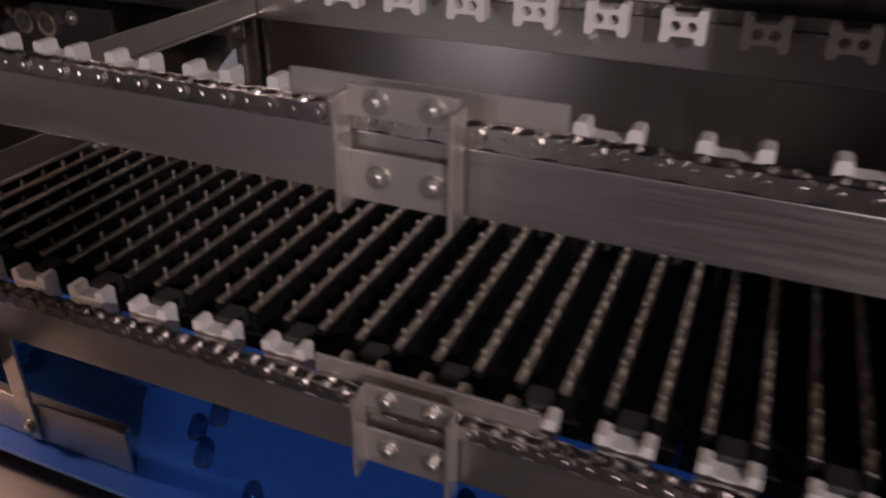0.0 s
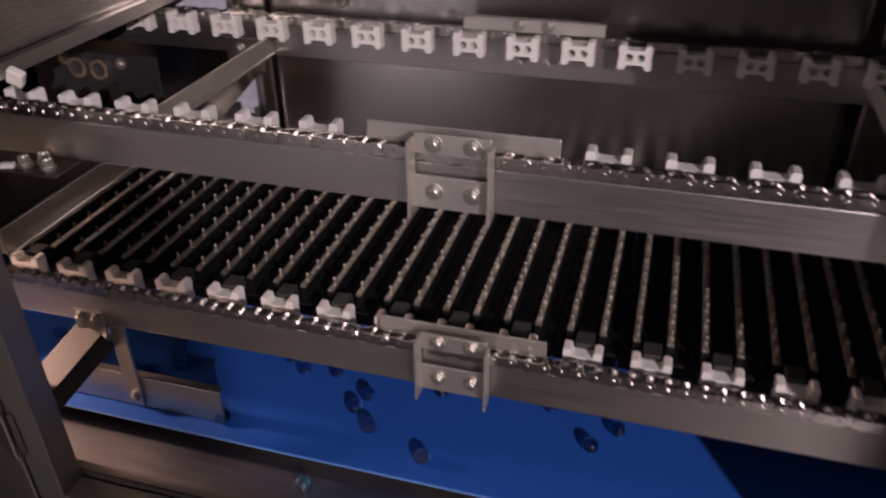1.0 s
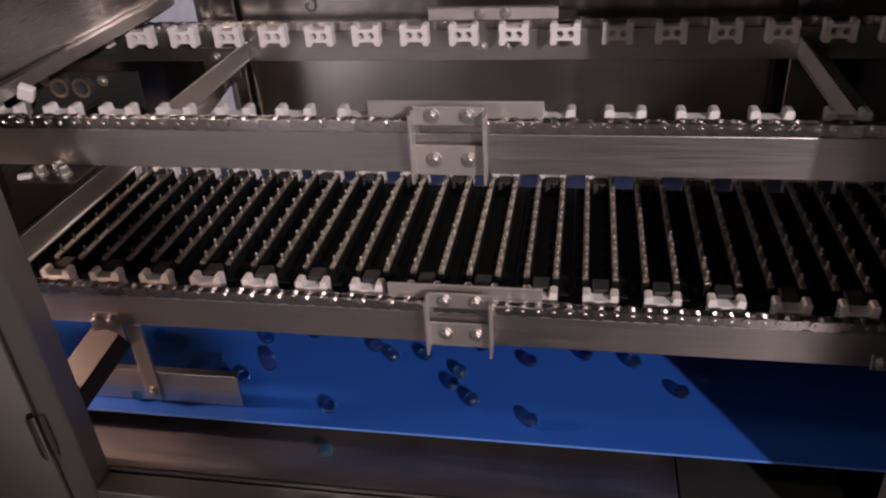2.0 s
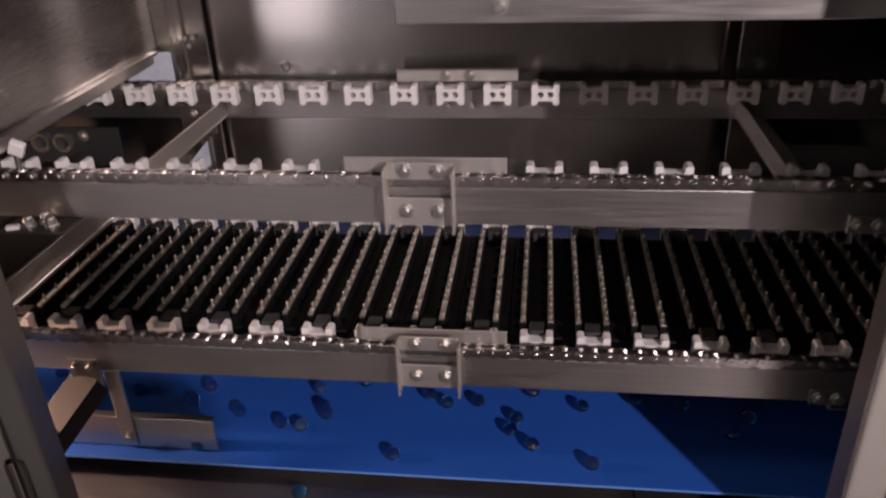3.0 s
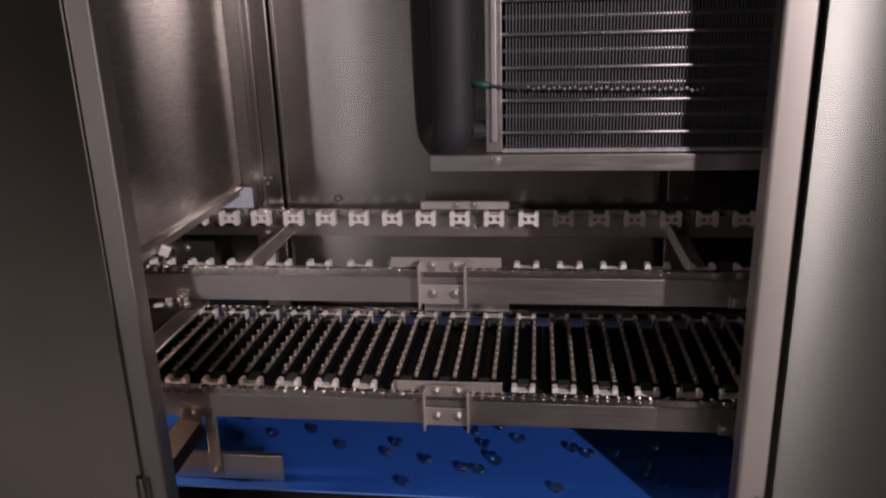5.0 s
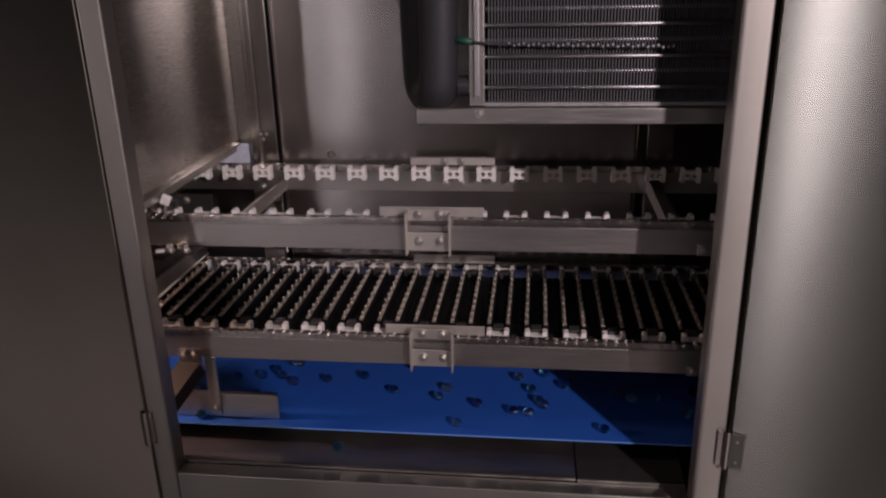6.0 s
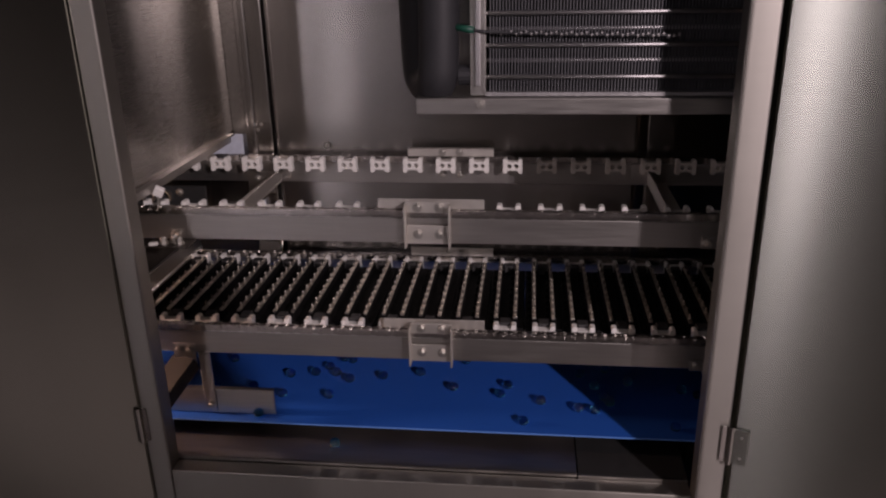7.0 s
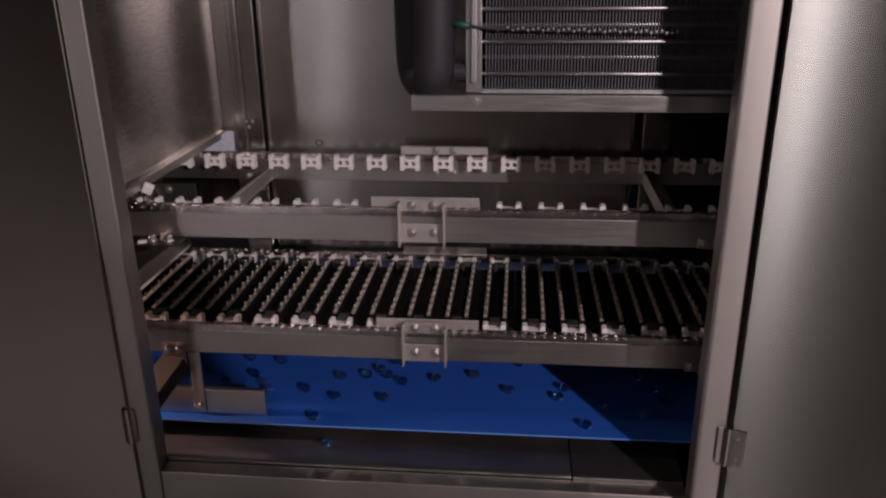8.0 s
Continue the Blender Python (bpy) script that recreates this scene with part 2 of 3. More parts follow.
# added pale sheet stands in for light seen past the side panel
part("pale_sheet", B(-0.62, -0.482, BACK + 0.022, BACK + 0.026, -0.05, 0.0155), M_FILM, cabinet, "pale sheet for the patch of light behind the corner post")
film = bmesh.new()
corners = ((-0.44, -0.13), (-0.44, -0.2), (-0.508, -0.2))
ends = [[film.verts.new((x, y, z)) for x, z in corners] for y in (0.399, 0.4028)]
film.faces.new(ends[0])
film.faces.new(ends[1][::-1])
for k in range(3):
    film.faces.new((ends[0][k], ends[1][k], ends[1][(k + 1) % 3], ends[0][(k + 1) % 3]))
part("gusset", film, M_FILM, cabinet, "pale plastic-covered triangular gusset")
part("pale_sheet", B(-0.466, -0.416, 0.399, 0.4028, -0.278, -0.236, bevel=0.001), M_CLIP, cabinet, "pale plastic tab on the corner post")
part("back_panel", B(-2.2, -0.475, BACK + 0.03, BACK + 0.05, -0.6, 0.95), M_SHEET, cabinet)
# the seam's inner shade is a solid near-black strip
part("seam_gap", B(-0.412, -0.405, BACK + 0.012, BACK + 0.03, -0.6, 0.95), M_DARK, cabinet, "black strip for the shade in the open seam")
post = part("corner_post", B(-0.475, -0.412, BACK - 0.004, BACK + 0.03, -0.6, 0.95, bevel=0.003), M_FRAME, cabinet, "folded stainless corner post")
part("fold", B(-0.462, -0.448, BACK - 0.012, BACK - 0.004, -0.3, 0.95, bevel=0.003), M_FRAME, post)
part("side_panel", B(-0.53, -0.515, -0.095, BACK + 0.03, 0.024, 0.95), M_SIDE, cabinet, "dented stainless side sheet")
part("panel_return", B(-0.514, -0.476, BACK + 0.022, BACK + 0.0295, 0.0165, 0.95), M_SIDE, cabinet)
part("panel_flange", B(-0.515, -0.502, -0.094, BACK - 0.004, 0.019, 0.023), M_BAR, cabinet)
part("panel_flange", B(-0.5145, -0.511, -0.094, BACK - 0.004, 0.003, 0.0185), M_BAR, cabinet)
part("roof_panel", B(-2.2, 2.0, -0.13, BACK + 0.05, 0.95, 0.97), M_SHEET, cabinet)
part("end_panel", B(-2.22, -2.2, -0.13, BACK + 0.05, -0.6, 0.97), M_SHEET, cabinet)
part("end_panel", B(2.0, 2.02, -0.13, 0.82, -0.6, 0.97), M_SHEET, cabinet)
part("front_panel", B(-2.2, -0.5275, -0.1, -0.08, -0.6, 0.95), M_DOOR, cabinet)
part("front_panel", B(0.5145, 2.0, -0.11, -0.09, -0.6, 0.95), M_DOOR, cabinet)
part("base", B(-2.2, 2.0, -0.08, BACK + 0.05, -1.1, -0.6), M_SHEET, cabinet)
part("door_post", B(-0.527, -0.488, -0.135, -0.095, -0.6, 0.95, bevel=0.003), M_POST, cabinet, "stainless door post with worn edges")
part("door_post", B(0.469, 0.514, -0.15, -0.11, -0.6, 0.95, bevel=0.003), M_POST, cabinet)
part("sill", B(-0.4875, 0.4685, -0.135, -0.1, -0.6, -0.5005, bevel=0.002), M_POST, cabinet, "stainless door sill")
part("lintel", B(-0.4875, 0.4685, -0.135, -0.1, 0.88, 0.95, bevel=0.002), M_FRAME, cabinet)

# drip pan under the belt
pan = thing("drip_pan", "stainless drip pan under the blue belt", "pan")
part("tray", B(-2.1, 0.27, -0.094, BACK - 0.005, -0.5, -0.494), M_PAN, pan)
part("lip", B(-0.487, 0.27, -0.0985, -0.0965, -0.5, -0.4945), M_BAR, pan, "bright folded front lip")
cover = thing("pan_cover", "dark glossy cover plate beside the drip pan", "plate")
part("plate", B(0.273, 0.468, -0.094, BACK - 0.005, -0.503, -0.495), M_DARK, cover)
part("lip", B(0.273, 0.468, -0.0985, -0.0965, -0.503, -0.496), M_BAR, cover)


def door(hinge, free, name_label, side):
    hx, hy = hinge
    d = Vector((free[0] - hx, free[1] - hy))
    ang = math.degrees(math.atan2(d.y, d.x))
    ob = thing("cabinet_door", name_label, "door", "doors of the tunnel")
    w = d.length
    y0, y1 = (0.0, 0.03) if side > 0 else (-0.03, 0.0)
    part("leaf", B(0, w, y0, y1, -0.62, 0.93, bevel=0.004), M_DOOR, ob)
    ye = -0.002 if side > 0 else 0.002
    part("edge_fold", B(w - 0.014, w - 0.001, *sorted((ye * 0.02, ye)), -0.619, 0.929), M_FRAME, ob, "narrow folded edge")
    ob.matrix_world = pose(hx, hy, 0, 0, 0, ang)
    return ob


door((0.519, -0.1565), (0.9708, -0.346), "opened stainless steel cabinet door with soft reflections", 1)
door((-0.5275, -0.1355), (-0.8485, -0.5185), "opened stainless steel cabinet door in shade", -1)


def hinge(x, y, z, flip=1):
    ob = thing("door_hinge", "stainless butt hinge between door and post", "hinge", "door hinges")
    part("knuckle", rod(bmesh.new(), (0, -0.004, -0.036), (0, -0.004, 0.036), 0.0045, 14), M_FRAME, ob)
    part("leaf", B(*sorted((-0.014 * flip, -0.004 * flip)), 0.0005, 0.0025, -0.034, 0.034, bevel=0.0006), M_FRAME, ob)
    far = part("leaf", B(*sorted((0.004 * flip, 0.03 * flip)), -0.004, -0.002, -0.034, 0.034, bevel=0.0006), M_DOOR, ob)
    far.rotation_euler = (0, 0, radians(-25 * flip))
    RIVET = bpy.data.meshes["bolt"]
    for dz in (-0.02, 0.02):
        r = shared("rivet", RIVET, far, (0.019 * flip, -0.003, dz))
        r.scale = (0.45, 0.3, 0.45)
    ob.matrix_world = pose(x, y, z)
    return ob


hinge(0.514, -0.1555, -0.376)
hinge(-0.5295, -0.1385, -0.4, -1)

# ---- blue belt ----
belt = thing("conveyor_belt", "smooth blue polyurethane discharge belt", "conveyor belt")
part("sheet", B(-2.05, 0.6, -0.027, 0.3, -0.4595, -0.457), M_BELT, belt)
part("cut_edge", B(-2.05, 0.6, -0.0285, -0.0272, -0.4597, -0.4572), M_BELT_EDGE, belt, "paler cut edge")
bed = solid("belt_bed", B(-2.1, 0.52, 0.0, 0.285, -0.47, -0.4605), M_BAR, "stainless slide bed under the blue belt", "support")
guide = thing("belt_guide", "stainless guide plate hung over the blue belt", "guide plate")
part("plate", B(-0.58, -0.321, -0.003, 0.001, -0.4555, -0.402, bevel=0.001), M_BAR, guide)
part("hanger", B(-0.463, -0.44, -0.0075, -0.0035, -0.45, -0.318, bevel=0.001), M_BAR, guide)
shared("bolt", BOLT, guide, (-0.4495, -0.0075, -0.434))
part("flange", B(-0.58, -0.323, 0.001, 0.009, -0.405, -0.402), M_BAR, guide)

# ---- rails of the mould conveyor ----
FRONT, REAR = 0.0, 0.39
PITCH = 0.0732
UP, LOW = -0.028, -0.264


def rail(y, inward, z, long_label, bracket):
    """One side rail with its splice plate; z is the chain's height."""
    ob = thing("chain_rail", long_label, "rail", "chain rails")
    part("bar", B(-2.0, 1.9, y - 0.004, y + 0.004, z - 0.055, z - 0.0085, bevel=0.0008), M_BAR, ob)
    py = y + inward * 0.0105
    splice = part("splice_plate", B(-0.0953, 0.0953, py - 0.0015, py + 0.0015, z - 0.04 if bracket else z + 0.008, z + (0.023 if bracket else 0.028), bevel=0.0008), M_PLATE, ob)
    if bracket:
        br = part("bracket", B(-0.0405, 0.0345, -0.0115, -0.0085, z + 0.004, z + 0.025, bevel=0.0006), M_PLATE, ob, "U-shaped stainless splice bracket")
        part("pad", B(-0.0405, 0.0345, -0.0115, -0.0085, z - 0.054, z - 0.019, bevel=0.0006), M_PLATE, br)
        for x in (-0.0435, 0.0345):
            part("flange", B(x, x + 0.003, -0.028, -0.0085, z - 0.058, z + 0.02, bevel=0.0006), M_PLATE, br)
        for x in (-0.021, 0.017):
            for dz in (0.0145, -0.0355):
                shared("bolt", BOLT, ob, (x, -0.0115, z + dz))
    else:
        for x in (-0.018, 0.02):
            shared("bolt", BOLT, ob, (x, py - 0.002, z + 0.018))
            shared("bolt", BOLT, ob, (x, y - 0.004, z - 0.036))
    return ob


rail(FRONT, 1, UP, "stainless upper chain rail with bolted splice bracket", True)
rail(FRONT, 1, LOW, "stainless lower chain rail with bolted splice bracket", True)
rail(REAR, -1, UP, "stainless upper rear chain rail with splice plate", False)
rail(REAR, -1, LOW, "stainless lower rear chain rail with splice plate", False)


def cross_bar(x0, x1, z0, z1, web_x, label):
    ob = thing("cross_bar", label, "cross bar", "cross bars")
    part("flat", B(x0, x1, 0.006, REAR - 0.006, z0, z0 + 0.004, bevel=0.001), M_BAR, ob)
    part("web", B(web_x, web_x + 0.004, 0.006, REAR - 0.006, z0 + 0.0045, z1, bevel=0.001), M_BAR, ob)
    return ob


cross_bar(-0.43, -0.388, -0.08, -0.05, -0.392, "stainless angle bar joining the upper rails")
cross_bar(0.43, 0.47, -0.08, -0.05, 0.43, "stainless angle bar joining the upper rails")
guard = thing("side_guard", "stainless guard strip beside the mould bed", "guard")
part("strip", B(-0.612, -0.604, 0.008, REAR - 0.008, -0.243, -0.208, bevel=0.001), M_BAR, guard)
part("panel", B(-0.619, -0.614, 0.008, REAR - 0.008, -0.243, -0.115, bevel=0.001), M_ARM, guard, "dark brown side panel")
part("rim", rod(bmesh.new(), (-0.6035, 0.01, -0.2445), (-0.6035, REAR - 0.01, -0.2445), 0.003, 10), M_BAR, guard, "rolled bright lower rim")
cross_bar(0.5, 0.53, -0.34, -0.31, 0.5, "stainless angle bar joining the lower rails")
bearing = thing("bearing_plate", "dark steel bearing plate with two round holes", "plate")
part("plate", B(-0.76, -0.54, 0.3, 0.306, -0.2, -0.072, bevel=0.001), M_DARK, bearing)
for x in (-0.672, -0.634):
    part("bush", ring(bmesh.new(), (x, -0.094), 0.016, 0.011, 0.29, 0.3), M_BAR, bearing)
for x in (-0.7, -0.6):
    shared("bolt", BOLT, bearing, (x, 0.3, -0.085))
tab = solid("nylon_tab", B(-0.009, 0.009, -0.005, 0.005, -0.01, 0.01, bevel=0.002), M_CLIP, "white nylon tab tilted above the upper chain", "tab")
tab.matrix_world = pose(-0.5, 0.006, 0.004, 20, 28, 15)
solid("tab_stem", rod(bmesh.new(), (-0.505, 0.006, -0.035), (-0.502, 0.006, 0.0), 0.003, 8), M_BOLT, "thin steel stem holding the nylon tab", "stem")


def support(x, z, label, arm):
    """A bolted foot under a rail; with arm also an angle towards the door post."""
    ob = thing("rail_support", label, "bracket", "rail supports")
    part("foot", B(x - 0.022, x + 0.022, -0.007, -0.0045, z - (0.03 if x < 0 else 0.006), z + 0.016, bevel=0.0008), M_BAR, ob)
    if arm:
        arm_bar = part("arm", B(-0.03, 0.022, -0.102, 0.0, -0.004, 0.0, bevel=0.001), M_ARM, ob, "steel arm darkened brown for shade")
        part("web", B(0.018, 0.022, -0.102, 0.0, -0.03, -0.0045, bevel=0.001), M_ARM, arm_bar)
        arm_bar.location = (x, -0.0075, z - 0.012)
        arm_bar.rotation_euler = (radians(26), 0, radians(-20))
    for dx in (-0.011, 0.011):
        shared("bolt", BOLT, ob, (x + dx, -0.007, z + 0.004))
    return ob


support(-0.49, -0.316, "stainless angle arm carrying the lower rail", True)
support(0.492, -0.316, "stainless foot bolted under the lower rail", False)
shelf_foot = thing("rail_support", "dark steel angle bolted under the upper rail", "bracket", "rail supports")
part("foot", B(-0.517, -0.435, -0.046, 0.003, -0.0868, -0.0838, bevel=0.0008), M_ARM, shelf_foot)
for bx, by in ((-0.487, -0.03), (-0.457, -0.03), (-0.472, -0.017)):
    head = shared("bolt", BOLT, shelf_foot, (bx, by, -0.0838))
    head.rotation_euler = (radians(-90), 0, 0)
    head.scale = (1, 2.2, 1)
stub = solid("nylon_tab", B(-0.008, 0.008, -0.004, 0.004, -0.003, 0.003, bevel=0.0015), M_CLIP, "white nylon tab lying on the rail foot", "tab")
stub.matrix_world = pose(-0.502, -0.04, -0.0808, 0, 0, 20)
support(0.492, -0.078, "stainless foot bolted under the upper rail", False)
rear = thing("rail_support", "stainless foot bolted to the rear rail", "bracket", "rail supports")
part("foot", B(-0.47, -0.41, REAR - 0.007, REAR - 0.0045, -0.11, -0.06, bevel=0.0008), M_BAR, rear)
for dx in (-0.011, 0.011):
    for dz in (0.009, -0.012):
        shared("bolt", BOLT, rear, (-0.437 + dx, REAR - 0.007, -0.085 + dz))


# ---- chains ----
LINK = PITCH / 4


def link_plate(bm, y, t, h):
    """A waisted plate with round ends, standing in the xz plane."""
    half, line = LINK / 2, []
    for k in range(7):
        a = math.pi * (k / 6 - 0.5)
        line.append((half + h / 2 * math.cos(a), h / 2 * math.sin(a)))
    line += [(0.0, h * 0.43)]
    line += [(-x, -z) for x, z in line[:7]] + [(0.0, -h * 0.43)]
    front = [bm.verts.new((x, y - t / 2, z)) for x, z in line]
    back = [bm.verts.new((x, y + t / 2, z)) for x, z in line]
    n = len(line)
    bm.faces.new(front)
    bm.faces.new(back[::-1])
    for k in range(n):
        bm.faces.new((front[k], back[k], back[(k + 1) % n], front[(k + 1) % n]))
    return bm


def link_meshes():
    bm = bmesh.new()
    for y in (-0.0068, 0.0068):
        link_plate(bm, y, 0.0018, 0.0135)
    for x in (-LINK / 2, LINK / 2):
        rod(bm, (x, -0.0086, 0), (x, 0.0086, 0), 0.0027, 8)
    outer = mesh_of("outer_link", bm, M_CHAIN)
    bm = bmesh.new()
    for y in (-0.0046, 0.0046):
        link_plate(bm, y, 0.0018, 0.0135)
    for x in (-LINK / 2, LINK / 2):
        rod(bm, (x, -0.0036, 0), (x, 0.0036, 0), 0.0048, 10)
    return outer, mesh_of("inner_link", bm, M_CHAIN)


OUTER, INNER = link_meshes()


def clip_mesh(sockets):
    """A moulded bow-tie carrier with two sockets, cut from one outline."""
    web = 0.0095 if sockets else 0.007
    quarter = [(0.0, web), (0.0092, web), (0.0115, web + 0.0012), (0.0122, 0.0142), (0.0142, 0.0158), (0.0195, 0.0158), (0.0212, 0.014), (0.0212, 0.006), (0.0204, 0.0)]
    line = quarter + [(x, -z) for x, z in quarter[-2::-1]]
    line += [(-x, z) for x, z in line[-2:0:-1]]
    bm = bmesh.new()
    loops = [line]
    for s in ((-1, 1) if sockets else ()):
        loops.append([(s * 0.0076 + 0.0052 * math.cos(math.pi * k / 5), 0.0052 * math.sin(math.pi * k / 5)) for k in range(10)])
    edges = []
    for loop in loops:
        vs = [bm.verts.new((x, -0.008, z)) for x, z in loop]
        edges += [bm.edges.new((vs[k], vs[(k + 1) % len(vs)])) for k in range(len(vs))]
    faces = [f for f in bmesh.ops.triangle_fill(bm, edges=edges, use_beauty=True)["geom"] if isinstance(f, bmesh.types.BMFace)]
    back = bmesh.ops.extrude_face_region(bm, geom=faces)["geom"]
    for v in back:
        if isinstance(v, bmesh.types.BMVert):
            v.co.y = 0.008
    return mesh_of("clip", bm, M_CLIP)


CLIP, CLIP_BACK = clip_mesh(True), clip_mesh(False)
ARM = mesh_of("attachment", box(bmesh.new(), -0.017, 0.017, -0.012, 0.012, -0.0015, 0.0015), M_CHAIN)


def chain(y, inward, z, phase, first, count, label):
    ob = thing("roller_chain", label, "chain", "mould chains")
    for k in range(first, first + count):
        x = phase + k * PITCH
        c = shared("clip", CLIP if inward < 0 else CLIP_BACK, ob, (x, inward * 0.032, -0.006 if inward < 0 else -0.0075))
        if inward < 0:
            c.rotation_euler = (0, 0, 0)
        else:
            c.rotation_euler = (0, 0, math.pi)
        shared("attachment", ARM, ob, (x, inward * 0.017, 0.004 if inward < 0 else -0.006))
        for j in range(4):
            shared("outer_link" if j % 2 else "inner_link", OUTER if j % 2 else INNER, ob, (x + (j - 1.5) * LINK, 0, 0))
    ob.location = (0, y, z)
    return ob


UP_PHASE, LOW_PHASE = 0.138, 0.133
upper_chains = [chain(FRONT, 1, UP, UP_PHASE, -15, 24, "steel roller chain with white carrier clips on the upper rail"),
                chain(REAR, -1, UP, UP_PHASE, -15, 24, "steel roller chain with white carrier clips on the rear rail")]
lower_chains = [chain(FRONT, 1, LOW, LOW_PHASE, -15, 28, "steel roller chain with white carrier clips on the lower rail"),
                chain(REAR, -1, LOW, LOW_PHASE, -15, 28, "steel roller chain with white carrier clips on the lower rear rail")]


# ---- moulds hanging between the lower chains ----
PIN = mesh_of("pin", rod(rod(bmesh.new(), (0, 0, 0.006), (0, 0, 0.016), 0.0021, 7), (0, 0, 0.016), (0, 0, 0.018), 0.0021, 7, 0.0012), M_PIN)


def mold():
    ob = thing("candy_mould", "black coated candy mould with two metal ejector bars", "mould", "candy moulds")
    bm = B(-0.0363, 0.0363, 0.052, 0.348, -0.031, -0.012, bevel=0.0015)
    for i in range(9):
        for s in (-1, 1):
            rod(bm, (s * 0.0183 - 0.0095, 0.075 + i * 0.0315, -0.0125), (s * 0.0183 - 0.0095, 0.075 + i * 0.0315, -0.005), 0.0042, 8, 0.003)
    for s in (-1, 1):
        box(bm, s * 0.0183 - 0.004, s * 0.0183 + 0.004, 0.06, 0.342, -0.0125, 0.0045)
    part("body", bm, M_MOLD, ob)
    for s in (-1, 1):
        x = s * 0.0183
        b = part("ejector_bar", B(x - 0.0037, x + 0.0037, 0.06, 0.342, 0.0046, 0.0085, bevel=0.0008), M_STRIP, ob)
        for i in range(9):
            shared("pin", PIN, b, (x, 0.075 + i * 0.0315, 0))
    for y0, y1 in ((0.0404, 0.064), (0.326, 0.3496)):
        part("boss", B(-0.0098, 0.0098, y0, y1, -0.026, 0.0055, bevel=0.0015), M_BOSS, ob, "dark grey end boss")
    return ob


first_mold = mold()
molds = [(first_mold, LOW_PHASE - 10 * PITCH)]
first_mold.matrix_world = pose(molds[0][1], 0, LOW)
for k in range(-9, 12):
    x = LOW_PHASE + k * PITCH
    molds.append((copy_thing(first_mold, pose(x, 0, LOW)), x))

# ---- evaporator ----
shelf = thing("evaporator_shelf", "stainless shelf carrying the evaporator coil", "shelf")
part("lip", B(-0.012, 0.53, -0.047, -0.044, 0.157, 0.182, bevel=0.0008), M_BAR, shelf)
part("deck", B(-0.012, 0.53, -0.044, 0.3, 0.178, 0.182), M_BAR, shelf)
s_bolt = shared("bolt", BOLT, shelf, (0.091, -0.047, 0.173))

coil = thing("evaporator_coil", "aluminium finned evaporator coil with horizontal tubes", "evaporator")
part("end_plate", B(0.075, 0.1, -0.03, 0.2, 0.184, 0.9, bevel=0.001), M_BAR, coil)
part("edge_strip", B(0.084, 0.092, -0.037, -0.03, 0.2, 0.9, bevel=0.001), M_TUBE, coil, "bright folded edge")
part("bottom_strip", B(0.1, 0.53, -0.034, 0.2, 0.184, 0.19), M_TUBE, coil)
# black block painted in for the shade deep between the fins
part("dark_filler", B(0.1, 0.53, 0.03, 0.2, 0.19, 0.9), M_DARK, coil)
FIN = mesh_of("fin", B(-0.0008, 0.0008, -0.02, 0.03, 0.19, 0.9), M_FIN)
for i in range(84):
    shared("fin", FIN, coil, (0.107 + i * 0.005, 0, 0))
TUBE = mesh_of("tube", rod(bmesh.new(), (0.1, 0, 0), (0.53, 0, 0), 0.0034, 12), M_TUBE, True)
for i in range(28):
    shared("tube", TUBE, coil, (0, -0.015 - 0.011 * (i % 2 == 0), 0.2135 + i * 0.0247))
cable = thing("sensor_cable", "thin sensor cable with green sleeve and frosted beads", "cable")
bm = tube(bmesh.new(), [(0.055, -0.03, 0.292), (0.09, -0.045, 0.287), (0.13, -0.034, 0.283), (0.25, -0.034, 0.279), (0.4, -0.034, 0.277)], 0.0022, 8)
part("wire", bm, M_FOAM, cable)
part("sleeve", rod(bmesh.new(), (0.05, -0.03, 0.2925), (0.082, -0.041, 0.2885), 0.0055, 12), M_GREEN, cable, "green cable sleeve", True)
BEAD = mesh_of("bead", rod(bmesh.new(), (-0.0014, 0, 0), (0.0014, 0, 0), 0.003, 8), M_TUBE)
for i in range(36):
    x = 0.125 + i * 0.0078
    shared("bead", BEAD, cable, (x, -0.0345, 0.2835 - 0.0065 * (x - 0.125) / 0.28 + 0.0015 * (i % 3 - 1)))

hose = thing("insulated_pipe", "black foam-insulated refrigerant pipe with a return bend", "pipe")
part("pipe", tube(bmesh.new(), [(0.026, -0.02, 0.93), (0.026, -0.02, 0.5), (0.025, -0.02, 0.25), (0.02, -0.018, 0.199), (-0.002, 0.03, 0.193),
                                (-0.014, 0.05, 0.208), (-0.017, 0.055, 0.27), (-0.018, 0.055, 0.5), (-0.018, 0.055, 0.93)], 0.033), M_FOAM, hose, smooth=True)
part("pipe_stub", rod(bmesh.new(), (0.055, -0.012, 0.215), (0.08, -0.012, 0.215), 0.017, 16), M_FOAM, hose)

dent = solid("wall_plug", ring(bmesh.new(), (0, 0), 0.0095, 0.0045, -0.003, 0.0), M_BOLT, "small round steel grommet in the back sheet", "grommet", smooth=True)
dent.location = (-0.287, BACK, -0.004)
for dx, dz in ((0, 0), (0.014, 0.001), (0.005, -0.012)):
    ob = tagged(new("screw", BOLT), "small screw in the corner post", "screw", "post screws")
    ob.scale = (0.45, 0.45, 0.45)
    ob.location = (-0.447 + dx, BACK - 0.012, 0.045 + dz)


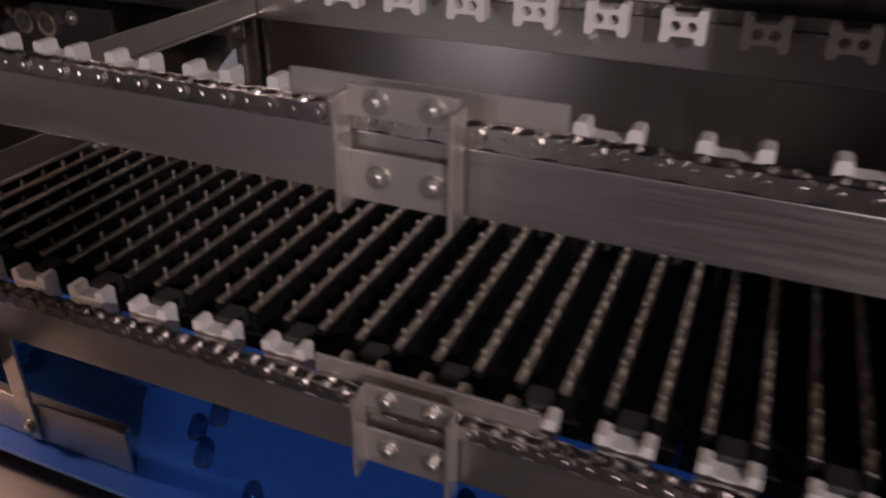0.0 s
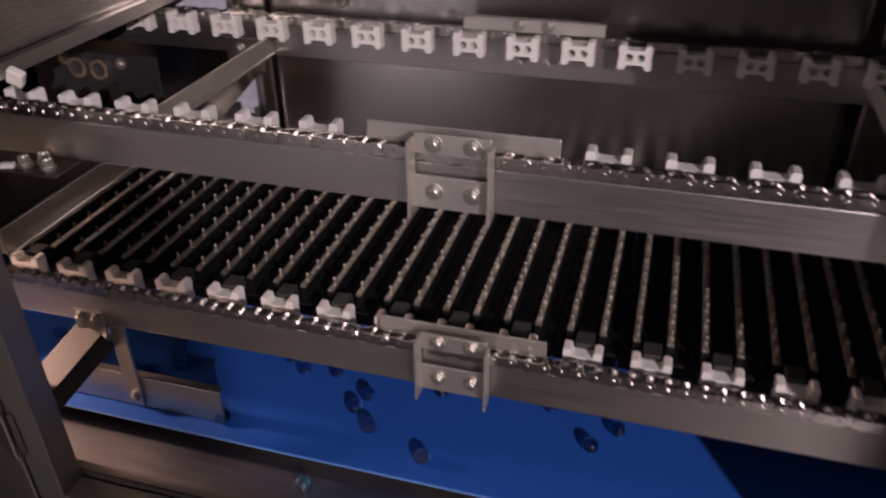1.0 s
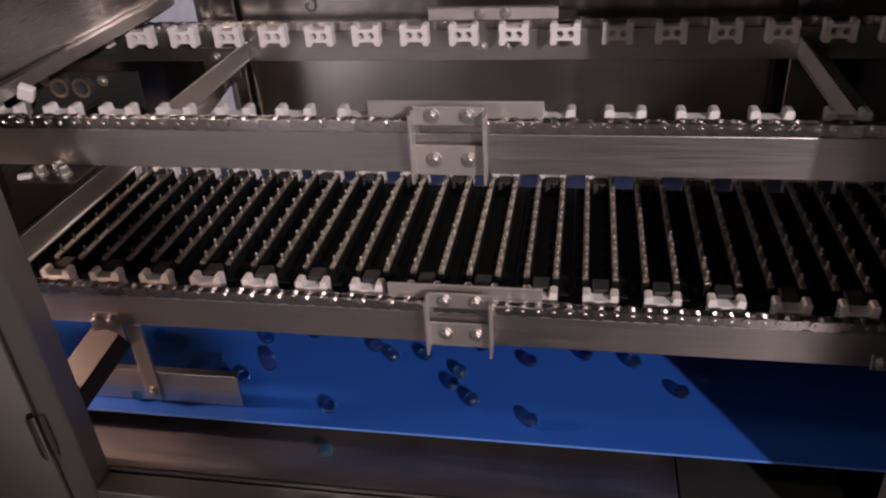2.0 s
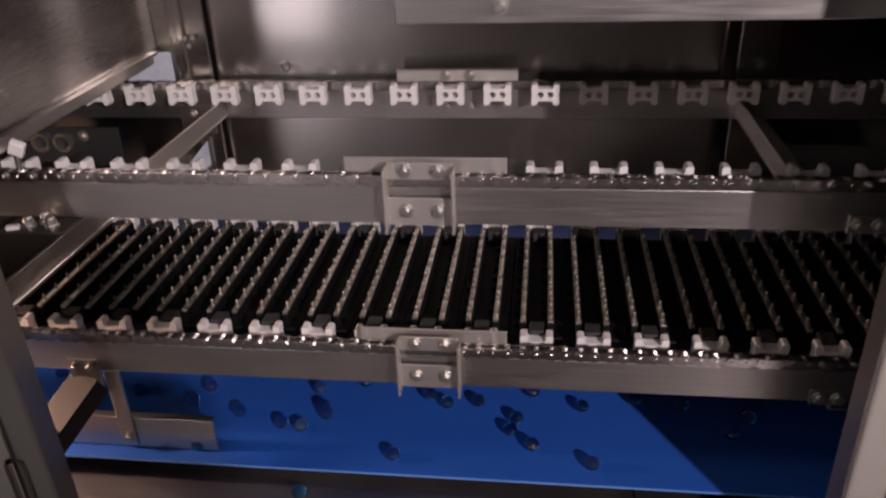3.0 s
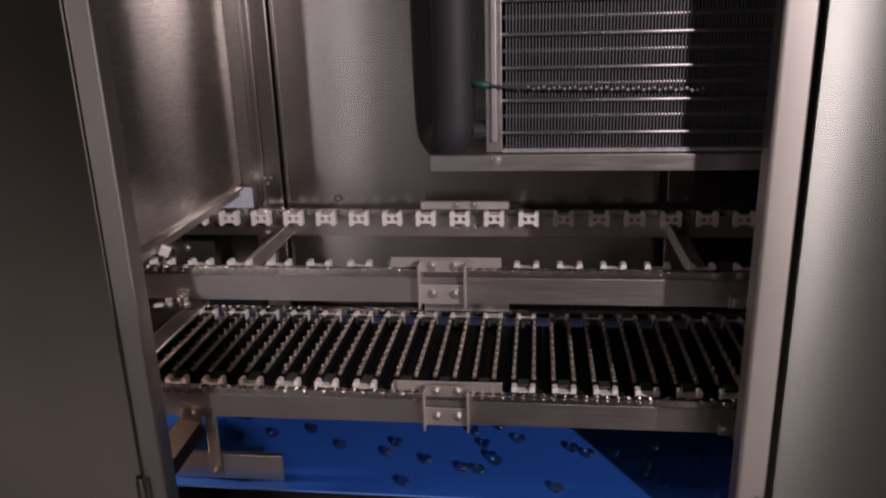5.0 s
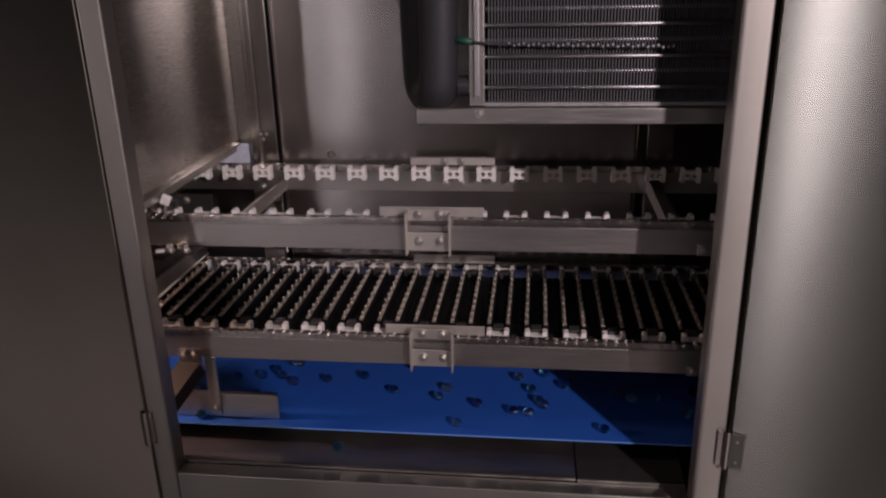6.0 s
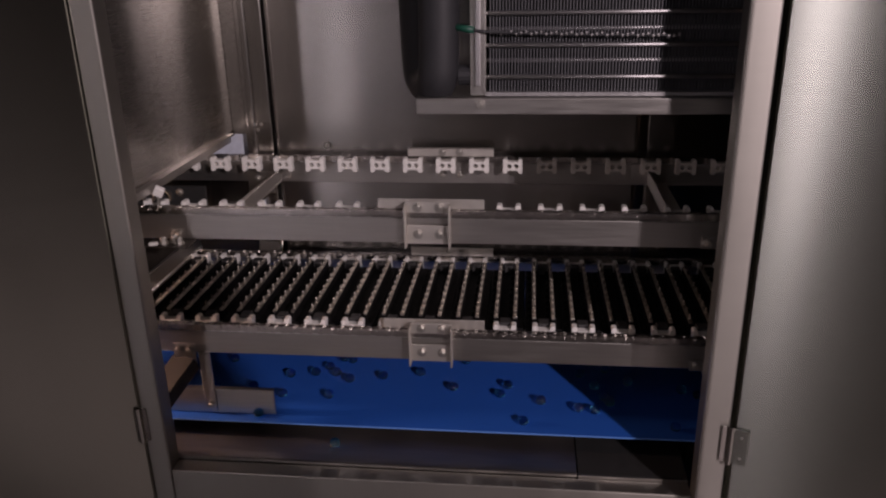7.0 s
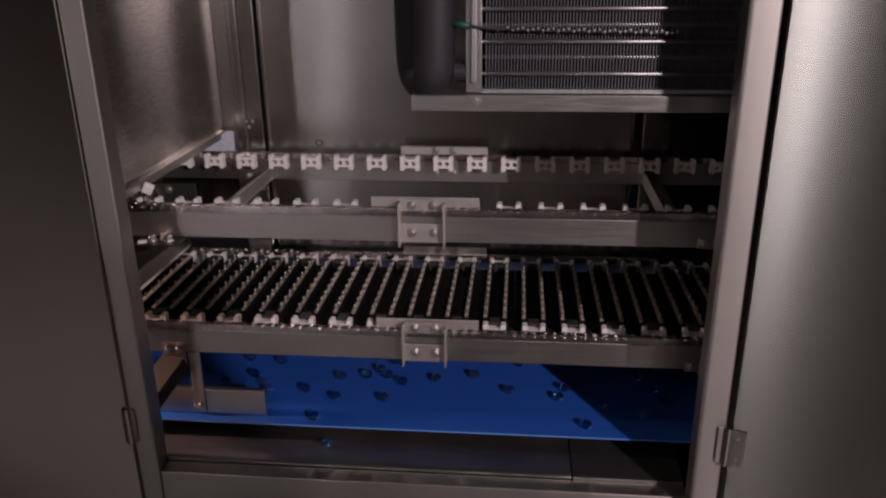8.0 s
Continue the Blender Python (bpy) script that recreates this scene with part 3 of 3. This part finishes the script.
# ---- sweets ----
def candy_mesh(seed):
    rng = random.Random(seed)
    bm = bmesh.new()
    bmesh.ops.create_icosphere(bm, subdivisions=3, radius=0.0105)
    squash = 0.82 + 0.1 * rng.random()
    for v in bm.verts:
        v.co.z *= squash
        v.co *= 1 + 0.03 * noise.noise(v.co * 140 + Vector((seed, 0, 0)))
    return mesh_of("candy", bm, M_CANDY, True)


CANDIES = [candy_mesh(s) for s in range(4)]
ON_BELT = [(-1.493, 0.11), (-1.472, 0.217), (-1.441, 0.147), (-1.411, 0.112), (-1.399, 0.208), (-1.395, 0.089), (-1.316, 0.094), (-1.272, -0.008), (-1.251, 0.15), (-1.246, 0.068), (-1.198, 0.161), (-1.173, 0.187), (-1.153, 0.163), (-1.149, 0.227), (-1.147, 0.07), (-1.129, 0.221), (-1.118, 0.138), (-1.048, 0.155), (-0.969, 0.176), (-0.893, 0.119), (-0.875, 0.235), (-0.794, 0.099), (-0.78, 0.136), (-0.746, 0.002), (-0.711, 0.079), (-0.637, 0.057), (-0.627, 0.193), (-0.605, 0.052), (-0.6, 0.144), (-0.585, 0.101), (-0.574, 0.083), (-0.573, 0.215), (-0.53, 0.166), (-0.458, 0.002), (-0.424, 0.141), (-0.394, 0.122), (-0.346, 0.129), (-0.295, 0.067), (-0.287, 0.094), (-0.264, 0.158), (-0.263, 0.037), (-0.19, 0.128), (-0.18, 0.005), (-0.11, 0.15), (-0.041, 0.14), (0.02, 0.081), (0.051, 0.118)]
sweets = []
for i, (u, y) in enumerate(ON_BELT):
    ob = tagged(new("hard_candy", CANDIES[i % 4]), "glossy blue hard candy on the blue belt", "candy", "candies")
    sweets.append((ob, u, y, 37.0 * i % 80))
fallen = tagged(new("hard_candy", CANDIES[0]), "glossy blue hard candy fallen into the drip pan", "candy", "candies")
fallen.location = (-0.193, -0.045, -0.4855)

BELT_SPEED = 0.131
# times at which the mould chains start and stop, and pitches gone by then
STEPS = [(0.0, -0.3), (0.35, 0), (1.4, 0), (2.5, 1), (3.55, 1), (4.65, 2), (5.7, 2), (6.8, 3), (7.85, 3), (8.0, 3.12)]


def motions():
    for ob in upper_chains:
        y, z = ob.location.y, ob.location.z
        walk(ob, [(t, pose(n * PITCH, y, z)) for t, n in STEPS])
    for ob in lower_chains:
        y, z = ob.location.y, ob.location.z
        walk(ob, [(t, pose(-n * PITCH, y, z)) for t, n in STEPS])
    for ob, x in molds:
        walk(ob, [(t, pose(x - n * PITCH, 0, LOW)) for t, n in STEPS])
    walk(belt, [(0, pose(0, 0, 0)), (8, pose(BELT_SPEED * 8, 0, 0))])
    for ob, u, y, a in sweets:
        walk(ob, [(0, pose(u, y, -0.4485, 0, 0, a)), (8, pose(u + BELT_SPEED * 8, y, -0.4485, 0, 0, a))])


motions()
